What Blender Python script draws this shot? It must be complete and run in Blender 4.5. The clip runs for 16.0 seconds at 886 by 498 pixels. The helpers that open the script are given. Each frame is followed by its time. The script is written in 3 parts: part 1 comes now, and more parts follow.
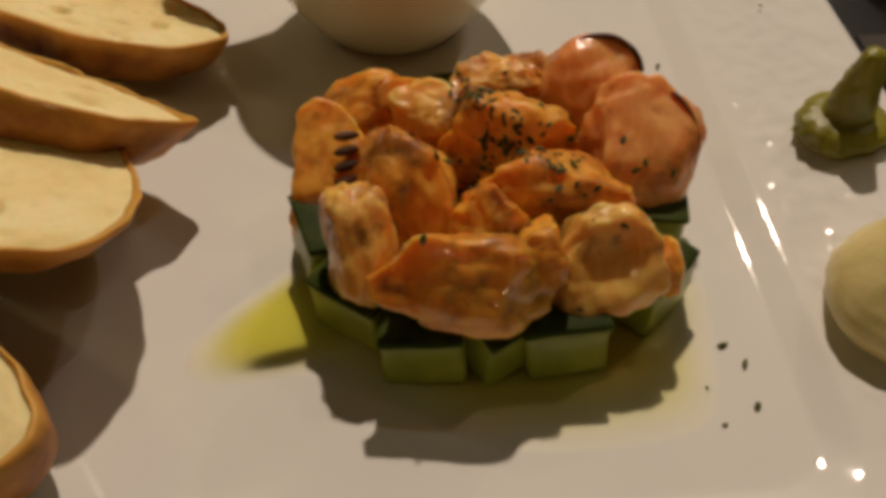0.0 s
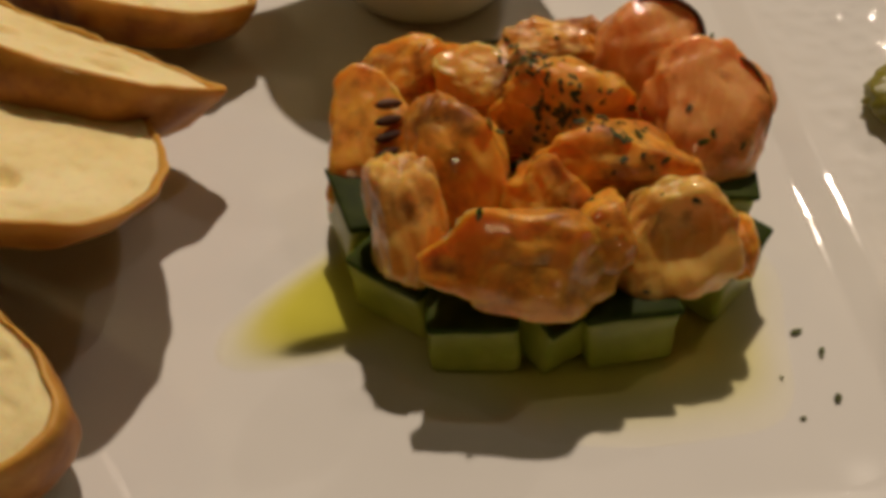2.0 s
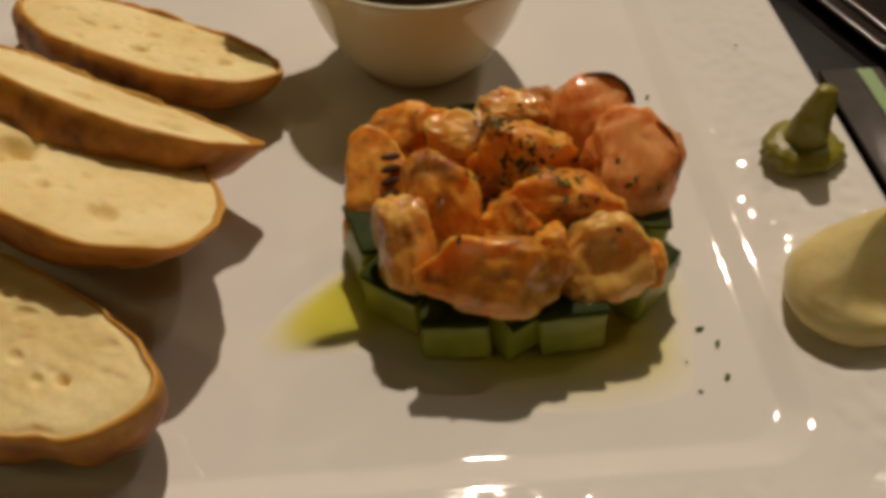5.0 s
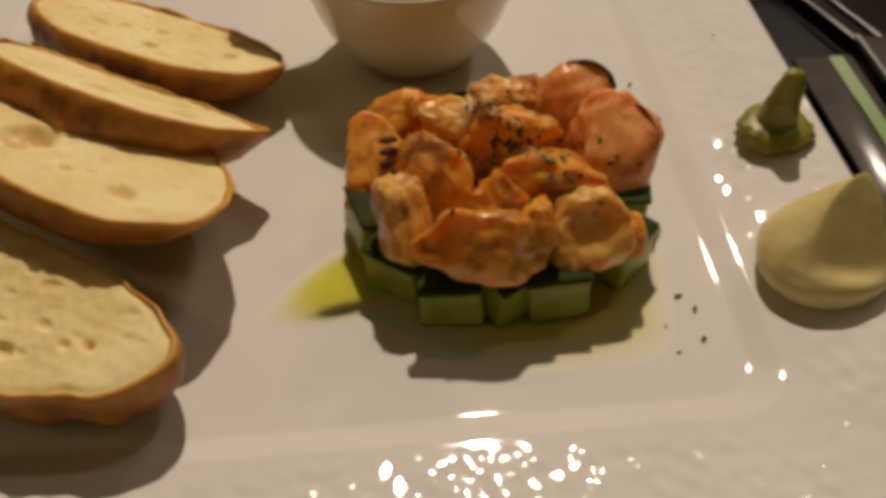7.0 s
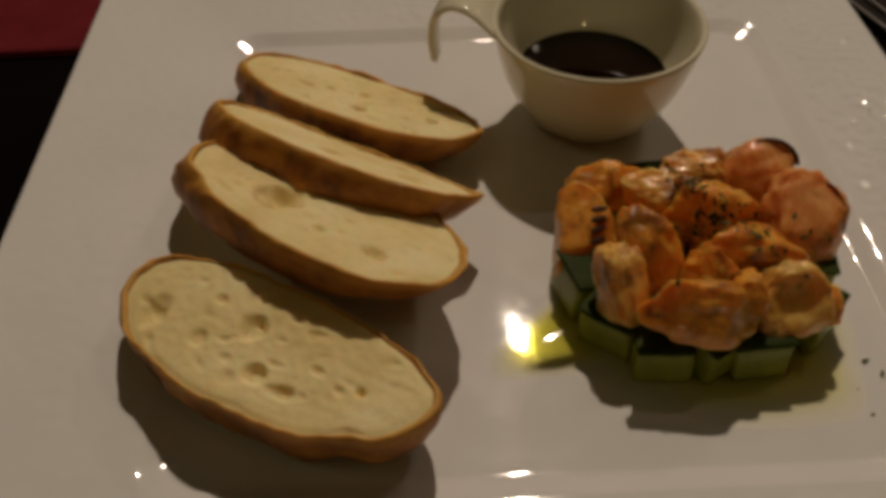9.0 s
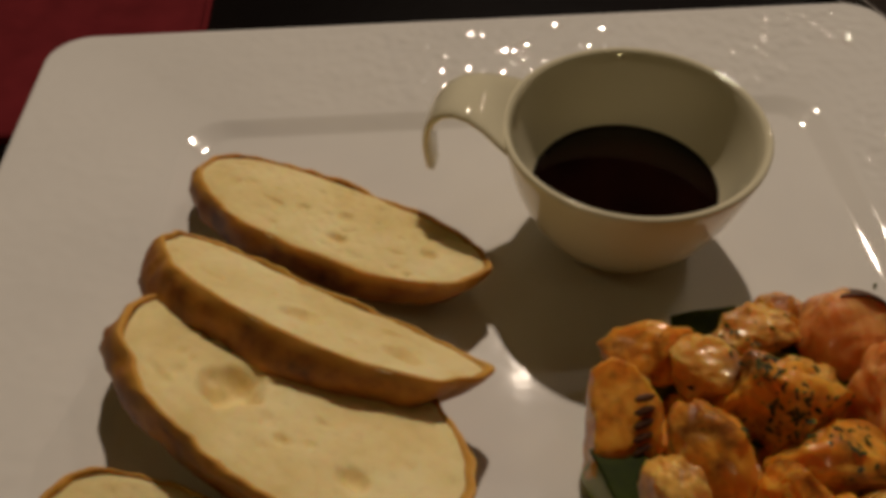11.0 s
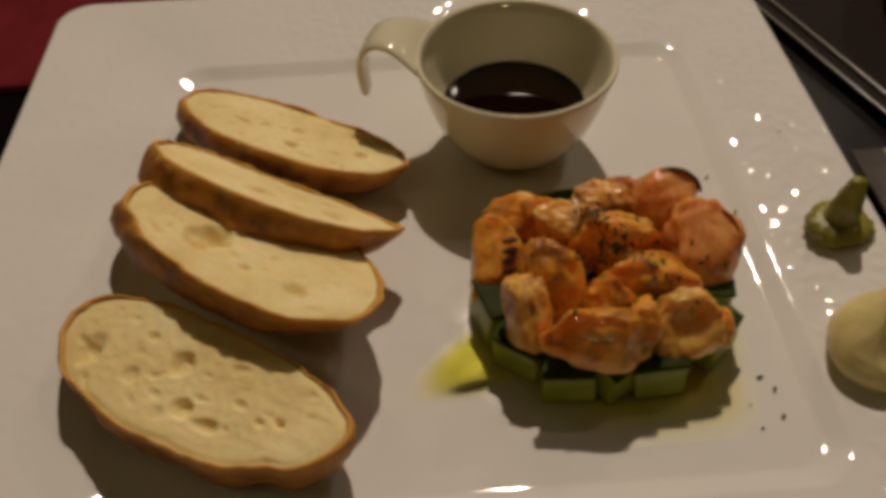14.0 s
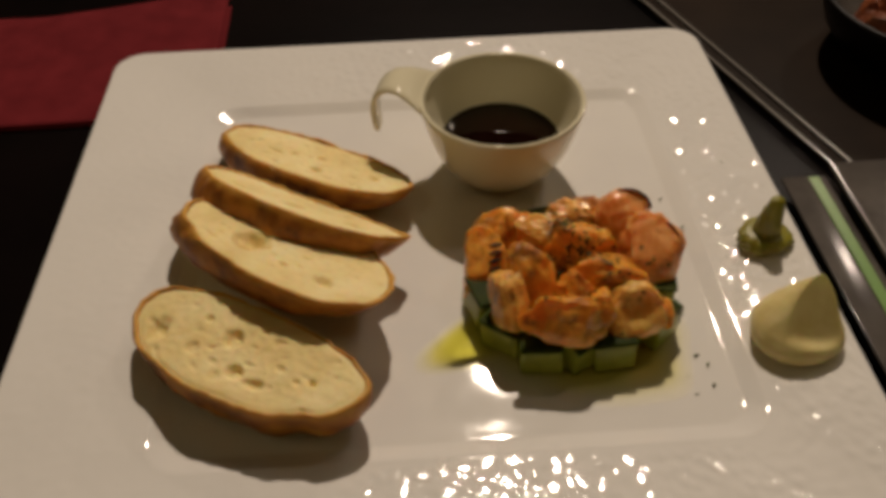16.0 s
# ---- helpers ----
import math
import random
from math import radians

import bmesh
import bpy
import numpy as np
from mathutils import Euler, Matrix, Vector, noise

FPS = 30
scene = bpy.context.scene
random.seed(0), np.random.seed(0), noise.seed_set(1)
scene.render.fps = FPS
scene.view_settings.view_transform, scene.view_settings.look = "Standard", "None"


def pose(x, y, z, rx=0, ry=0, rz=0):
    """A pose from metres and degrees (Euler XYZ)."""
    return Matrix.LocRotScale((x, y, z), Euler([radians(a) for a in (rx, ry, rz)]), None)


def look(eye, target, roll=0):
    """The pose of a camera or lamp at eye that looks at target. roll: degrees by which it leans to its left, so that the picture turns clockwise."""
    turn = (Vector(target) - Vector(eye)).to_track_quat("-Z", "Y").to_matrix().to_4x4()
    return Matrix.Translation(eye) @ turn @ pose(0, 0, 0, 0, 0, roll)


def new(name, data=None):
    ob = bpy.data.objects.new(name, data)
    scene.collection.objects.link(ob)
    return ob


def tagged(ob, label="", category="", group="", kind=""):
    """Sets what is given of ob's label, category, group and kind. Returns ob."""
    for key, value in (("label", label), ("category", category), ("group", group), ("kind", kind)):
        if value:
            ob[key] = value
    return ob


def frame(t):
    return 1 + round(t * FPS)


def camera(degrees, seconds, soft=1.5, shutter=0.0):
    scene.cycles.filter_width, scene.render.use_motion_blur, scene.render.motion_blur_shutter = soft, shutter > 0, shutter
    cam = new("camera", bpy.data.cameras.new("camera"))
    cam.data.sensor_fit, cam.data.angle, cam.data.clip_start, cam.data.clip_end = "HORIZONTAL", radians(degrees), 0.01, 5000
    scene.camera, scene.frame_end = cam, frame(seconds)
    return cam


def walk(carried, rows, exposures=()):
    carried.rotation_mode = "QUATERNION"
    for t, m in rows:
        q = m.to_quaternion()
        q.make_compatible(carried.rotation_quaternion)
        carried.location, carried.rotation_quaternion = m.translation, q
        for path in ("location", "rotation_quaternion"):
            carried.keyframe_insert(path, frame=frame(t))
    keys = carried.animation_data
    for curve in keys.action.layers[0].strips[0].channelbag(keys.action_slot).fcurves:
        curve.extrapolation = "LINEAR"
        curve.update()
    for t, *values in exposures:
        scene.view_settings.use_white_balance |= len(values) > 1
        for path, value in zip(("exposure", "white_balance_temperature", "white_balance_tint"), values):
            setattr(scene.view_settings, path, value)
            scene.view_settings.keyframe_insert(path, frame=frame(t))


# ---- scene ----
cam = camera(54.0, 16.0, soft=4.7)

PATH = [
    (0, (0.03176, -0.13621, 0.12323), (0.04323, 0.02642, -0.06630), -0.49),
    (0.5, (0.03131, -0.13092, 0.11782), (0.04140, 0.03014, -0.07311), -0.77),
    (1, (0.02817, -0.12852, 0.11246), (0.03871, 0.03156, -0.07928), -0.57),
    (1.5, (0.02630, -0.12955, 0.11337), (0.03487, 0.03092, -0.07814), -0.89),
    (2, (0.02556, -0.12999, 0.11354), (0.03448, 0.03064, -0.07782), -0.92),
    (2.5, (0.02429, -0.13105, 0.11587), (0.03378, 0.02942, -0.07559), -0.70),
    (3, (0.02201, -0.13581, 0.12184), (0.03164, 0.02668, -0.06790), -0.61),
    (5.5, (0.02494, -0.16442, 0.14888), (0.03884, 0.00251, -0.03671), -0.23),
    (6, (0.02981, -0.16824, 0.15028), (0.04404, -0.00047, -0.03452), -0.67),
    (6.5, (0.02963, -0.17053, 0.15053), (0.04396, -0.00291, -0.03440), -0.75),
    (7, (0.02285, -0.17299, 0.15107), (0.03669, -0.00582, -0.03430), -0.61),
    (7.5, (0.01303, -0.17493, 0.15199), (0.02487, -0.00729, -0.03309), -0.73),
    (8, (-0.00100, -0.17944, 0.15584), (0.01024, -0.01195, -0.02943), -0.05),
    (8.5, (-0.01554, -0.18446, 0.16264), (-0.00417, -0.01622, -0.02193), 0.38),
    (9, (-0.02165, -0.17643, 0.17366), (-0.01563, -0.00518, -0.00837), -0.78),
    (9.5, (-0.02788, -0.15425, 0.17039), (-0.01901, 0.01581, -0.01264), 0.02),
    (12, (-0.00081, -0.10559, 0.16645), (0.00332, 0.05970, -0.02107), -2.85),
    (12.5, (0.00668, -0.11728, 0.16797), (0.01258, 0.04621, -0.02107), -3.04),
    (13, (0.00535, -0.13937, 0.17619), (0.01000, 0.02615, -0.01111), -3.26),
    (13.5, (0.00205, -0.15790, 0.18408), (0.00837, 0.00974, -0.00128), -2.26),
    (14, (-0.00209, -0.17902, 0.19085), (0.00568, -0.00977, 0.00702), -1.80),
    (14.5, (-0.00456, -0.19774, 0.20017), (0.00402, -0.02591, 0.01878), -1.75),
    (15, (-0.00510, -0.21623, 0.21449), (0.00385, -0.04157, 0.03585), -1.29),
    (15.5, (-0.00762, -0.22564, 0.22185), (0.00181, -0.04831, 0.04587), -0.91),
    (16, (-0.00537, -0.22662, 0.22225), (0.00421, -0.04829, 0.04730), -1.17),
]
walk(cam, [(t, look(eye, target, roll)) for t, eye, target, roll in PATH],
     exposures=((0.0, 0.25), (3.0, 0.28), (5.5, 0.3), (7.0, 0.3), (8.0, 0.0), (9.0, -0.47), (9.7, -0.47), (12.0, -0.2), (12.5, -0.18), (14.5, -0.02), (16.0, 0.12)))

# ---- world and lamps ----
world = bpy.data.worlds.new("world")
scene.world = world
world.use_nodes = True
bg = world.node_tree.nodes["Background"]
bg.inputs[0].default_value = (1.0, 0.77, 0.34, 1)
bg.inputs[1].default_value = 0.012

WARM, AMBER = (1.0, 0.82, 0.655), (1.0, 0.76, 0.36)


def disk_lamp(x, y, z, watts, size=0.032, color=WARM):
    data = bpy.data.lights.new("spot_or_fill", "AREA")
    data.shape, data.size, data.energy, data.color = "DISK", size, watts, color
    ob = new("spot_or_fill", data)
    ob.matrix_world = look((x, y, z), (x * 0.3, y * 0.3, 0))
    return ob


disk_lamp(0.20, 1.20, 1.66, 24.5, 0.06)     # the spot over the next table, which casts the shadows
disk_lamp(1.00, 0.62, 1.66, 1.4, 0.012)
disk_lamp(1.38, 1.93, 1.66, 3.2, 0.018)
# weak amber fill, added to lift the shadows; no known fixtures
disk_lamp(-1.3, -0.2, 1.66, 0.8, 0.02, AMBER)
disk_lamp(-0.9, -0.6, 1.66, 0.4, 0.03, AMBER)
disk_lamp(0.9, -0.7, 1.66, 0.4, 0.03, AMBER)
disk_lamp(0.25, -1.7, 0.60, 0.8, 0.12, AMBER)      # added low fill from behind the seat, for front faces


# ---- materials ----
def mat(name, color, rough=0.5, metal=0.0):
    m = bpy.data.materials.new(name)
    m.use_nodes = True
    b = m.node_tree.nodes["Principled BSDF"]
    b.inputs["Base Color"].default_value = (*color, 1)
    b.inputs["Roughness"].default_value = rough
    b.inputs["Metallic"].default_value = metal
    return m, m.node_tree, b


def node(nt, kind, **values):
    n = nt.nodes.new(kind)
    for k, v in values.items():
        n.inputs[k.replace("_", " ")].default_value = v
    return n


def coords(nt):
    return nt.nodes.new("ShaderNodeTexCoord").outputs["Object"]


def noise_tex(nt, scale, detail=4.0, rough=0.55, vec=None):
    n = node(nt, "ShaderNodeTexNoise", Scale=scale, Detail=detail, Roughness=rough)
    nt.links.new(vec or coords(nt), n.inputs["Vector"])
    return n.outputs["Fac"]


def ramp(nt, fac, stops):
    r = nt.nodes.new("ShaderNodeValToRGB")
    e = r.color_ramp.elements
    e[0].position, e[0].color = stops[0][0], (*stops[0][1], 1)
    e[1].position, e[1].color = stops[-1][0], (*stops[-1][1], 1)
    for p, c in stops[1:-1]:
        e.new(p).color = (*c, 1)
    nt.links.new(fac, r.inputs["Fac"])
    return r.outputs["Color"]


def mix(nt, fac, a, b):
    m = nt.nodes.new("ShaderNodeMix")
    m.data_type = "RGBA"
    for value, slot in ((fac, 0), (a, 6), (b, 7)):
        if isinstance(value, (int, float)):
            m.inputs[slot].default_value = value
        elif isinstance(value, tuple):
            m.inputs[slot].default_value = (*value, 1)
        else:
            nt.links.new(value, m.inputs[slot])
    return m.outputs[2]


def bump(nt, b, height, strength, distance, wet=False):
    n = node(nt, "ShaderNodeBump", Strength=strength, Distance=distance)
    nt.links.new(height, n.inputs["Height"])
    nt.links.new(n.outputs[0], b.inputs["Normal"])
    if wet:
        nt.links.new(n.outputs[0], b.inputs["Coat Normal"])


def porcelain(name, color, ripple):
    m, nt, b = mat(name, color, 0.09)
    tone = ramp(nt, noise_tex(nt, 25, 3), [(0.3, tuple(c * 0.95 for c in color)), (0.7, color)])
    nt.links.new(tone, b.inputs["Base Color"])
    nt.links.new(ramp(nt, noise_tex(nt, 90, 3), [(0.3, (0.03,) * 3), (0.75, (0.08,) * 3)]), b.inputs["Roughness"])
    b.inputs["Coat Weight"].default_value = 0.3
    b.inputs["Coat Roughness"].default_value = 0.02
    bump(nt, b, noise_tex(nt, 140, 2), ripple, 0.001)
    return m


PLATE = porcelain("glazed_porcelain", (0.80, 0.775, 0.73), 0.02)
CUP = porcelain("cream_porcelain", (0.76, 0.70, 0.50), 0.02)


def bread_crumb():
    m, nt, b = mat("bread_crumb", (0.8, 0.66, 0.42), 0.85)
    fine, broad = noise_tex(nt, 420, 4), noise_tex(nt, 45, 3)
    c = ramp(nt, broad, [(0.3, (0.73, 0.56, 0.23)), (0.5, (0.85, 0.685, 0.32)), (0.7, (0.91, 0.77, 0.41))])
    c = mix(nt, ramp(nt, fine, [(0.33, (0.22,) * 3), (0.5, (0.0,) * 3)]), c, (0.70, 0.50, 0.20))
    nt.links.new(c, b.inputs["Base Color"])
    b.inputs["Subsurface Weight"].default_value = 0.4
    b.inputs["Subsurface Scale"].default_value = 1.0
    b.inputs["Subsurface Radius"].default_value = (0.004, 0.002, 0.001)
    bump(nt, b, fine, 0.35, 0.0007)
    return m


def bread_crust():
    m, nt, b = mat("bread_crust", (0.45, 0.2, 0.06), 0.55)
    c = ramp(nt, noise_tex(nt, 75, 5, 0.6),
             [(0.31, (0.11, 0.028, 0.002)), (0.43, (0.27, 0.085, 0.005)), (0.55, (0.44, 0.165, 0.012)), (0.70, (0.64, 0.32, 0.045))])
    c = mix(nt, ramp(nt, noise_tex(nt, 240, 3), [(0.42, (0.0,) * 3), (0.62, (0.35,) * 3)]), c, (0.42, 0.165, 0.014))
    # paler where the knife cut through it
    sep = nt.nodes.new("ShaderNodeSeparateXYZ")
    nt.links.new(coords(nt), sep.inputs[0])
    near = node(nt, "ShaderNodeMapRange")
    near.inputs["From Min"].default_value, near.inputs["From Max"].default_value = -0.0030, 0.0002
    nt.links.new(sep.outputs["Z"], near.inputs["Value"])
    half = nt.nodes.new("ShaderNodeMath")
    half.operation = "MULTIPLY"
    half.inputs[1].default_value = 0.75
    nt.links.new(near.outputs[0], half.inputs[0])
    c = mix(nt, half.outputs[0], c, (0.72, 0.39, 0.065))
    nt.links.new(c, b.inputs["Base Color"])
    b.inputs["Subsurface Weight"].default_value = 0.25
    b.inputs["Subsurface Radius"].default_value = (0.005, 0.0018, 0.0004)
    b.inputs["Subsurface Scale"].default_value = 1.0
    bump(nt, b, noise_tex(nt, 320, 5), 0.4, 0.0008)
    return m


CRUMB, CRUST = bread_crumb(), bread_crust()


def salmon(name, deep, pale, stripe, seared):
    m, nt, b = mat(name, deep, 0.42)
    vec = coords(nt)
    w = node(nt, "ShaderNodeTexWave", Scale=stripe, Distortion=7.0, Detail=3.0)
    w.inputs["Detail Scale"].default_value = 1.5
    nt.links.new(vec, w.inputs["Vector"])
    lines = ramp(nt, w.outputs["Fac"], [(0.60, (0.0,) * 3), (0.97, (0.35,) * 3)])
    c = ramp(nt, noise_tex(nt, 130, 4), [(0.34, deep), (0.62, pale)])
    c = mix(nt, lines, c, tuple(min(0.9, p * 1.15) for p in pale))
    info = nt.nodes.new("ShaderNodeObjectInfo")
    shift = nt.nodes.new("ShaderNodeVectorMath")
    shift.operation = "ADD"
    nt.links.new(vec, shift.inputs[0])
    nt.links.new(info.outputs["Random"], shift.inputs[1])
    sear = ramp(nt, noise_tex(nt, 95, 6, 0.65, shift.outputs[0]), [(0.57 - 0.09 * seared, (0.0,) * 3), (0.72 - 0.08 * seared, (0.85,) * 3)])
    c = mix(nt, sear, c, (0.17, 0.045, 0.007))
    nt.links.new(c, b.inputs["Base Color"])
    b.inputs["Subsurface Weight"].default_value = 0.6
    b.inputs["Subsurface Scale"].default_value = 1.0
    b.inputs["Subsurface Radius"].default_value = (0.008, 0.0032, 0.0011)
    b.inputs["Specular IOR Level"].default_value = 0.3
    b.inputs["Coat Weight"].default_value = 0.9
    b.inputs["Coat Roughness"].default_value = 0.045
    bump(nt, b, mix(nt, 0.3, noise_tex(nt, 380, 5), w.outputs["Fac"]), 0.24, 0.0008, True)
    return m


SALMON = salmon("seared_salmon", (0.72, 0.225, 0.014), (0.85, 0.39, 0.050), 75, 0.9)
PALE = salmon("pale_salmon", (0.75, 0.31, 0.042), (0.87, 0.49, 0.12), 90, 0.7)
RAW = salmon("pink_salmon", (0.76, 0.235, 0.045), (0.86, 0.39, 0.12), 120, 0.2)
FRIED, nt, b = mat("fried_coating", (0.22, 0.05, 0.012), 0.5)
nt.links.new(ramp(nt, noise_tex(nt, 150, 5), [(0.3, (0.12, 0.025, 0.006)), (0.7, (0.30, 0.08, 0.02))]), b.inputs["Base Color"])
CHAR, nt, b = mat("charred_skin", (0.05, 0.02, 0.01), 0.6)
nt.links.new(ramp(nt, noise_tex(nt, 200, 4), [(0.3, (0.03, 0.012, 0.006)), (0.7, (0.16, 0.055, 0.015))]), b.inputs["Base Color"])


def cucumber(name, a, b_, c_, rough=0.35, coat=0.25):
    m, nt, b = mat(name, a, rough)
    c = ramp(nt, noise_tex(nt, 120, 4), [(0.3, a), (0.55, b_), (0.75, c_)])
    nt.links.new(c, b.inputs["Base Color"])
    b.inputs["Subsurface Weight"].default_value = 0.3
    b.inputs["Subsurface Scale"].default_value = 1.0
    b.inputs["Subsurface Radius"].default_value = (0.002, 0.004, 0.001)
    b.inputs["Coat Weight"].default_value = coat
    bump(nt, b, noise_tex(nt, 300, 4), 0.3, 0.0008)
    return m


SKIN_SPEC = 0.1
FLESH = cucumber("cucumber_flesh", (0.20, 0.215, 0.012), (0.29, 0.305, 0.022), (0.42, 0.415, 0.055), 0.4, 0.15)
SKIN = cucumber("cucumber_skin", (0.018, 0.028, 0.002), (0.038, 0.052, 0.004), (0.07, 0.085, 0.009), 0.6, 0.0)
SKIN.node_tree.nodes["Principled BSDF"].inputs["Specular IOR Level"].default_value = SKIN_SPEC
HERB = cucumber("dried_herb", (0.03, 0.034, 0.007), (0.06, 0.062, 0.012), (0.12, 0.115, 0.028), 0.8, 0.0)
WASABI = cucumber("wasabi_paste", (0.19, 0.165, 0.010), (0.26, 0.23, 0.016), (0.34, 0.30, 0.03), 0.4, 0.15)
MAYO = cucumber("mayonnaise", (0.70, 0.56, 0.22), (0.78, 0.65, 0.29), (0.83, 0.72, 0.36), 0.4, 0.15)

SAUCE, nt, b = mat("soy_sauce", (0.012, 0.004, 0.002), 0.01)
nt.links.new(ramp(nt, noise_tex(nt, 60, 3), [(0.3, (0.004, 0.0012, 0.0008)), (0.8, (0.012, 0.003, 0.0015))]), b.inputs["Base Color"])

def oil_mat(name):
    """Clear oil whose tint deepens with its depth."""
    m, nt, b = mat(name, (0.98, 0.955, 0.46), 0.04)
    clear = nt.nodes.new("ShaderNodeBsdfTransparent")
    sep = nt.nodes.new("ShaderNodeSeparateXYZ")
    nt.links.new(coords(nt), sep.inputs[0])
    deep = node(nt, "ShaderNodeMapRange")
    deep.inputs["From Min"].default_value, deep.inputs["From Max"].default_value = 0.0001, 0.0008
    nt.links.new(sep.outputs["Z"], deep.inputs["Value"])
    tint = ramp(nt, deep.outputs[0], [(0.0, (1.0, 0.995, 0.96)), (0.3, (0.97, 0.95, 0.70)), (0.6, (0.94, 0.91, 0.46)), (1.0, (0.90, 0.88, 0.32))])
    nt.links.new(tint, clear.inputs["Color"])
    gloss = node(nt, "ShaderNodeBsdfGlossy", Roughness=0.04)
    fres = node(nt, "ShaderNodeFresnel", IOR=1.45)
    blend = nt.nodes.new("ShaderNodeMixShader")
    for a_, b_ in ((fres.outputs[0], blend.inputs[0]), (clear.outputs[0], blend.inputs[1]), (gloss.outputs[0], blend.inputs[2])):
        nt.links.new(a_, b_)
    nt.links.new(blend.outputs[0], nt.nodes["Material Output"].inputs["Surface"])
    return m


OIL = oil_mat("olive_oil")

TABLE, nt, b = mat("dark_table", (0.02, 0.014, 0.011), 0.32)
b.inputs["Specular IOR Level"].default_value = 0.08
nt.links.new(ramp(nt, noise_tex(nt, 18, 6), [(0.3, (0.0022, 0.0012, 0.001)), (0.7, (0.005, 0.0028, 0.0024))]), b.inputs["Base Color"])
bump(nt, b, noise_tex(nt, 200, 4), 0.15, 0.001)

TRAY, nt, b = mat("brown_lacquer", (0.02, 0.013, 0.01), 0.5)
b.inputs["Specular IOR Level"].default_value = 0.05
nt.links.new(ramp(nt, noise_tex(nt, 14, 5), [(0.3, (0.008, 0.0042, 0.002)), (0.7, (0.020, 0.0115, 0.006))]), b.inputs["Base Color"])

NAPKIN, nt, b = mat("red_paper", (0.30, 0.03, 0.045), 0.9)
b.inputs["Specular IOR Level"].default_value = 0.1
nt.links.new(ramp(nt, noise_tex(nt, 60, 6), [(0.3, (0.105, 0.008, 0.011)), (0.7, (0.155, 0.014, 0.018))]), b.inputs["Base Color"])
bump(nt, b, noise_tex(nt, 500, 4), 0.4, 0.0006)

SHEET, nt, b = mat("laminated_card", (0.13, 0.12, 0.11), 0.15)
nt.links.new(ramp(nt, noise_tex(nt, 40, 5), [(0.3, (0.060, 0.052, 0.046)), (0.7, (0.120, 0.105, 0.092))]), b.inputs["Base Color"])
GREEN = mat("green_print", (0.16, 0.30, 0.07), 0.3)[0]
CREAM = mat("cream_print", (0.6, 0.55, 0.45), 0.4)[0]
EDGE = mat("clear_plastic_edge", (0.22, 0.20, 0.18), 0.2)[0]
BOWL, nt, b = mat("dark_stoneware", (0.008, 0.006, 0.006), 0.4)
b.inputs["Specular IOR Level"].default_value = 0.15

WALL, nt, b = mat("dim_wall", (0.35, 0.27, 0.2), 0.8)
nt.links.new(ramp(nt, noise_tex(nt, 3, 5), [(0.3, (0.09, 0.062, 0.044)), (0.7, (0.13, 0.092, 0.066))]), b.inputs["Base Color"])


DARK, nt, b = mat("dark_ceiling", (0.05, 0.04, 0.03), 0.8)
nt.links.new(ramp(nt, noise_tex(nt, 3, 5), [(0.3, (0.04, 0.03, 0.024)), (0.7, (0.06, 0.048, 0.036))]), b.inputs["Base Color"])


# ---- helpers for building ----
def part(name, bm, material, parent=None, label="", smooth=True):
    me = bpy.data.meshes.new(name)
    bm.to_mesh(me)
    bm.free()
    me.materials.append(material)
    if smooth:
        me.polygons.foreach_set("use_smooth", [True] * len(me.polygons))
    ob = new(name, me)
    if parent is not None:
        ob.parent = parent
    if label:
        ob["label"] = label
    return ob


def thing(name, label, category, m=None, group="", kind=""):
    ob = new(name)
    ob.empty_display_size = 0.01
    if m is not None:
        ob.matrix_world = m
    return tagged(ob, label, category, group, kind)


def rings(bm, loops, close_first=True, close_last=True):
    """Skin a list of equal closed loops of points."""
    rows = [[bm.verts.new(p) for p in loop] for loop in loops]
    n = len(rows[0])
    for a, c in zip(rows, rows[1:]):
        for i in range(n):
            bm.faces.new((a[i], a[(i + 1) % n], c[(i + 1) % n], c[i]))
    if close_first:
        bm.faces.new(rows[0][::-1])
    if close_last:
        bm.faces.new(rows[-1])
    return rows


def box(bm, x0, x1, y0, y1, z0, z1, bevel=0.0):
    made = bmesh.ops.create_cube(bm, size=1.0, matrix=Matrix.Translation(((x0 + x1) / 2, (y0 + y1) / 2, (z0 + z1) / 2))
                                 @ Matrix.Diagonal((x1 - x0, y1 - y0, z1 - z0, 1)))
    if bevel:
        edges = list({e for v in made["verts"] for e in v.link_edges})
        bmesh.ops.bevel(bm, geom=edges, offset=bevel, segments=3, affect="EDGES", profile=0.5)


def smooth(a, b, x):
    t = min(1.0, max(0.0, (x - a) / (b - a)))
    return t * t * (3 - 2 * t)


# ---- the room ----
TABLE_Z = -0.012
bm = bmesh.new()
box(bm, -0.9, 0.9, -0.55, 0.75, TABLE_Z - 0.03, TABLE_Z, 0.003)
tagged(part("table", bm, TABLE), "dark nearly black wooden restaurant table", "table")
for name, dims in (("floor", (-2.5, 2.5, -2.5, 3.0, -0.80, -0.76)), ("ceiling", (-2.5, 2.5, -2.5, 3.0, 1.75, 1.80)),
                   ("wall_north", (-2.5, 2.5, 3.0, 3.1, -0.76, 1.75)), ("wall_south", (-2.5, 2.5, -2.6, -2.5, -0.76, 1.75)),
                   ("wall_east", (2.5, 2.6, -2.5, 3.0, -0.76, 1.75)), ("wall_west", (-2.6, -2.5, -2.5, 3.0, -0.76, 1.75))):
    bm = bmesh.new()
    box(bm, *dims)
    tagged(part(name, bm, DARK if name == "ceiling" else WALL, smooth=False), "plain dim restaurant " + name.split("_")[0], name.split("_")[0], kind="structure")
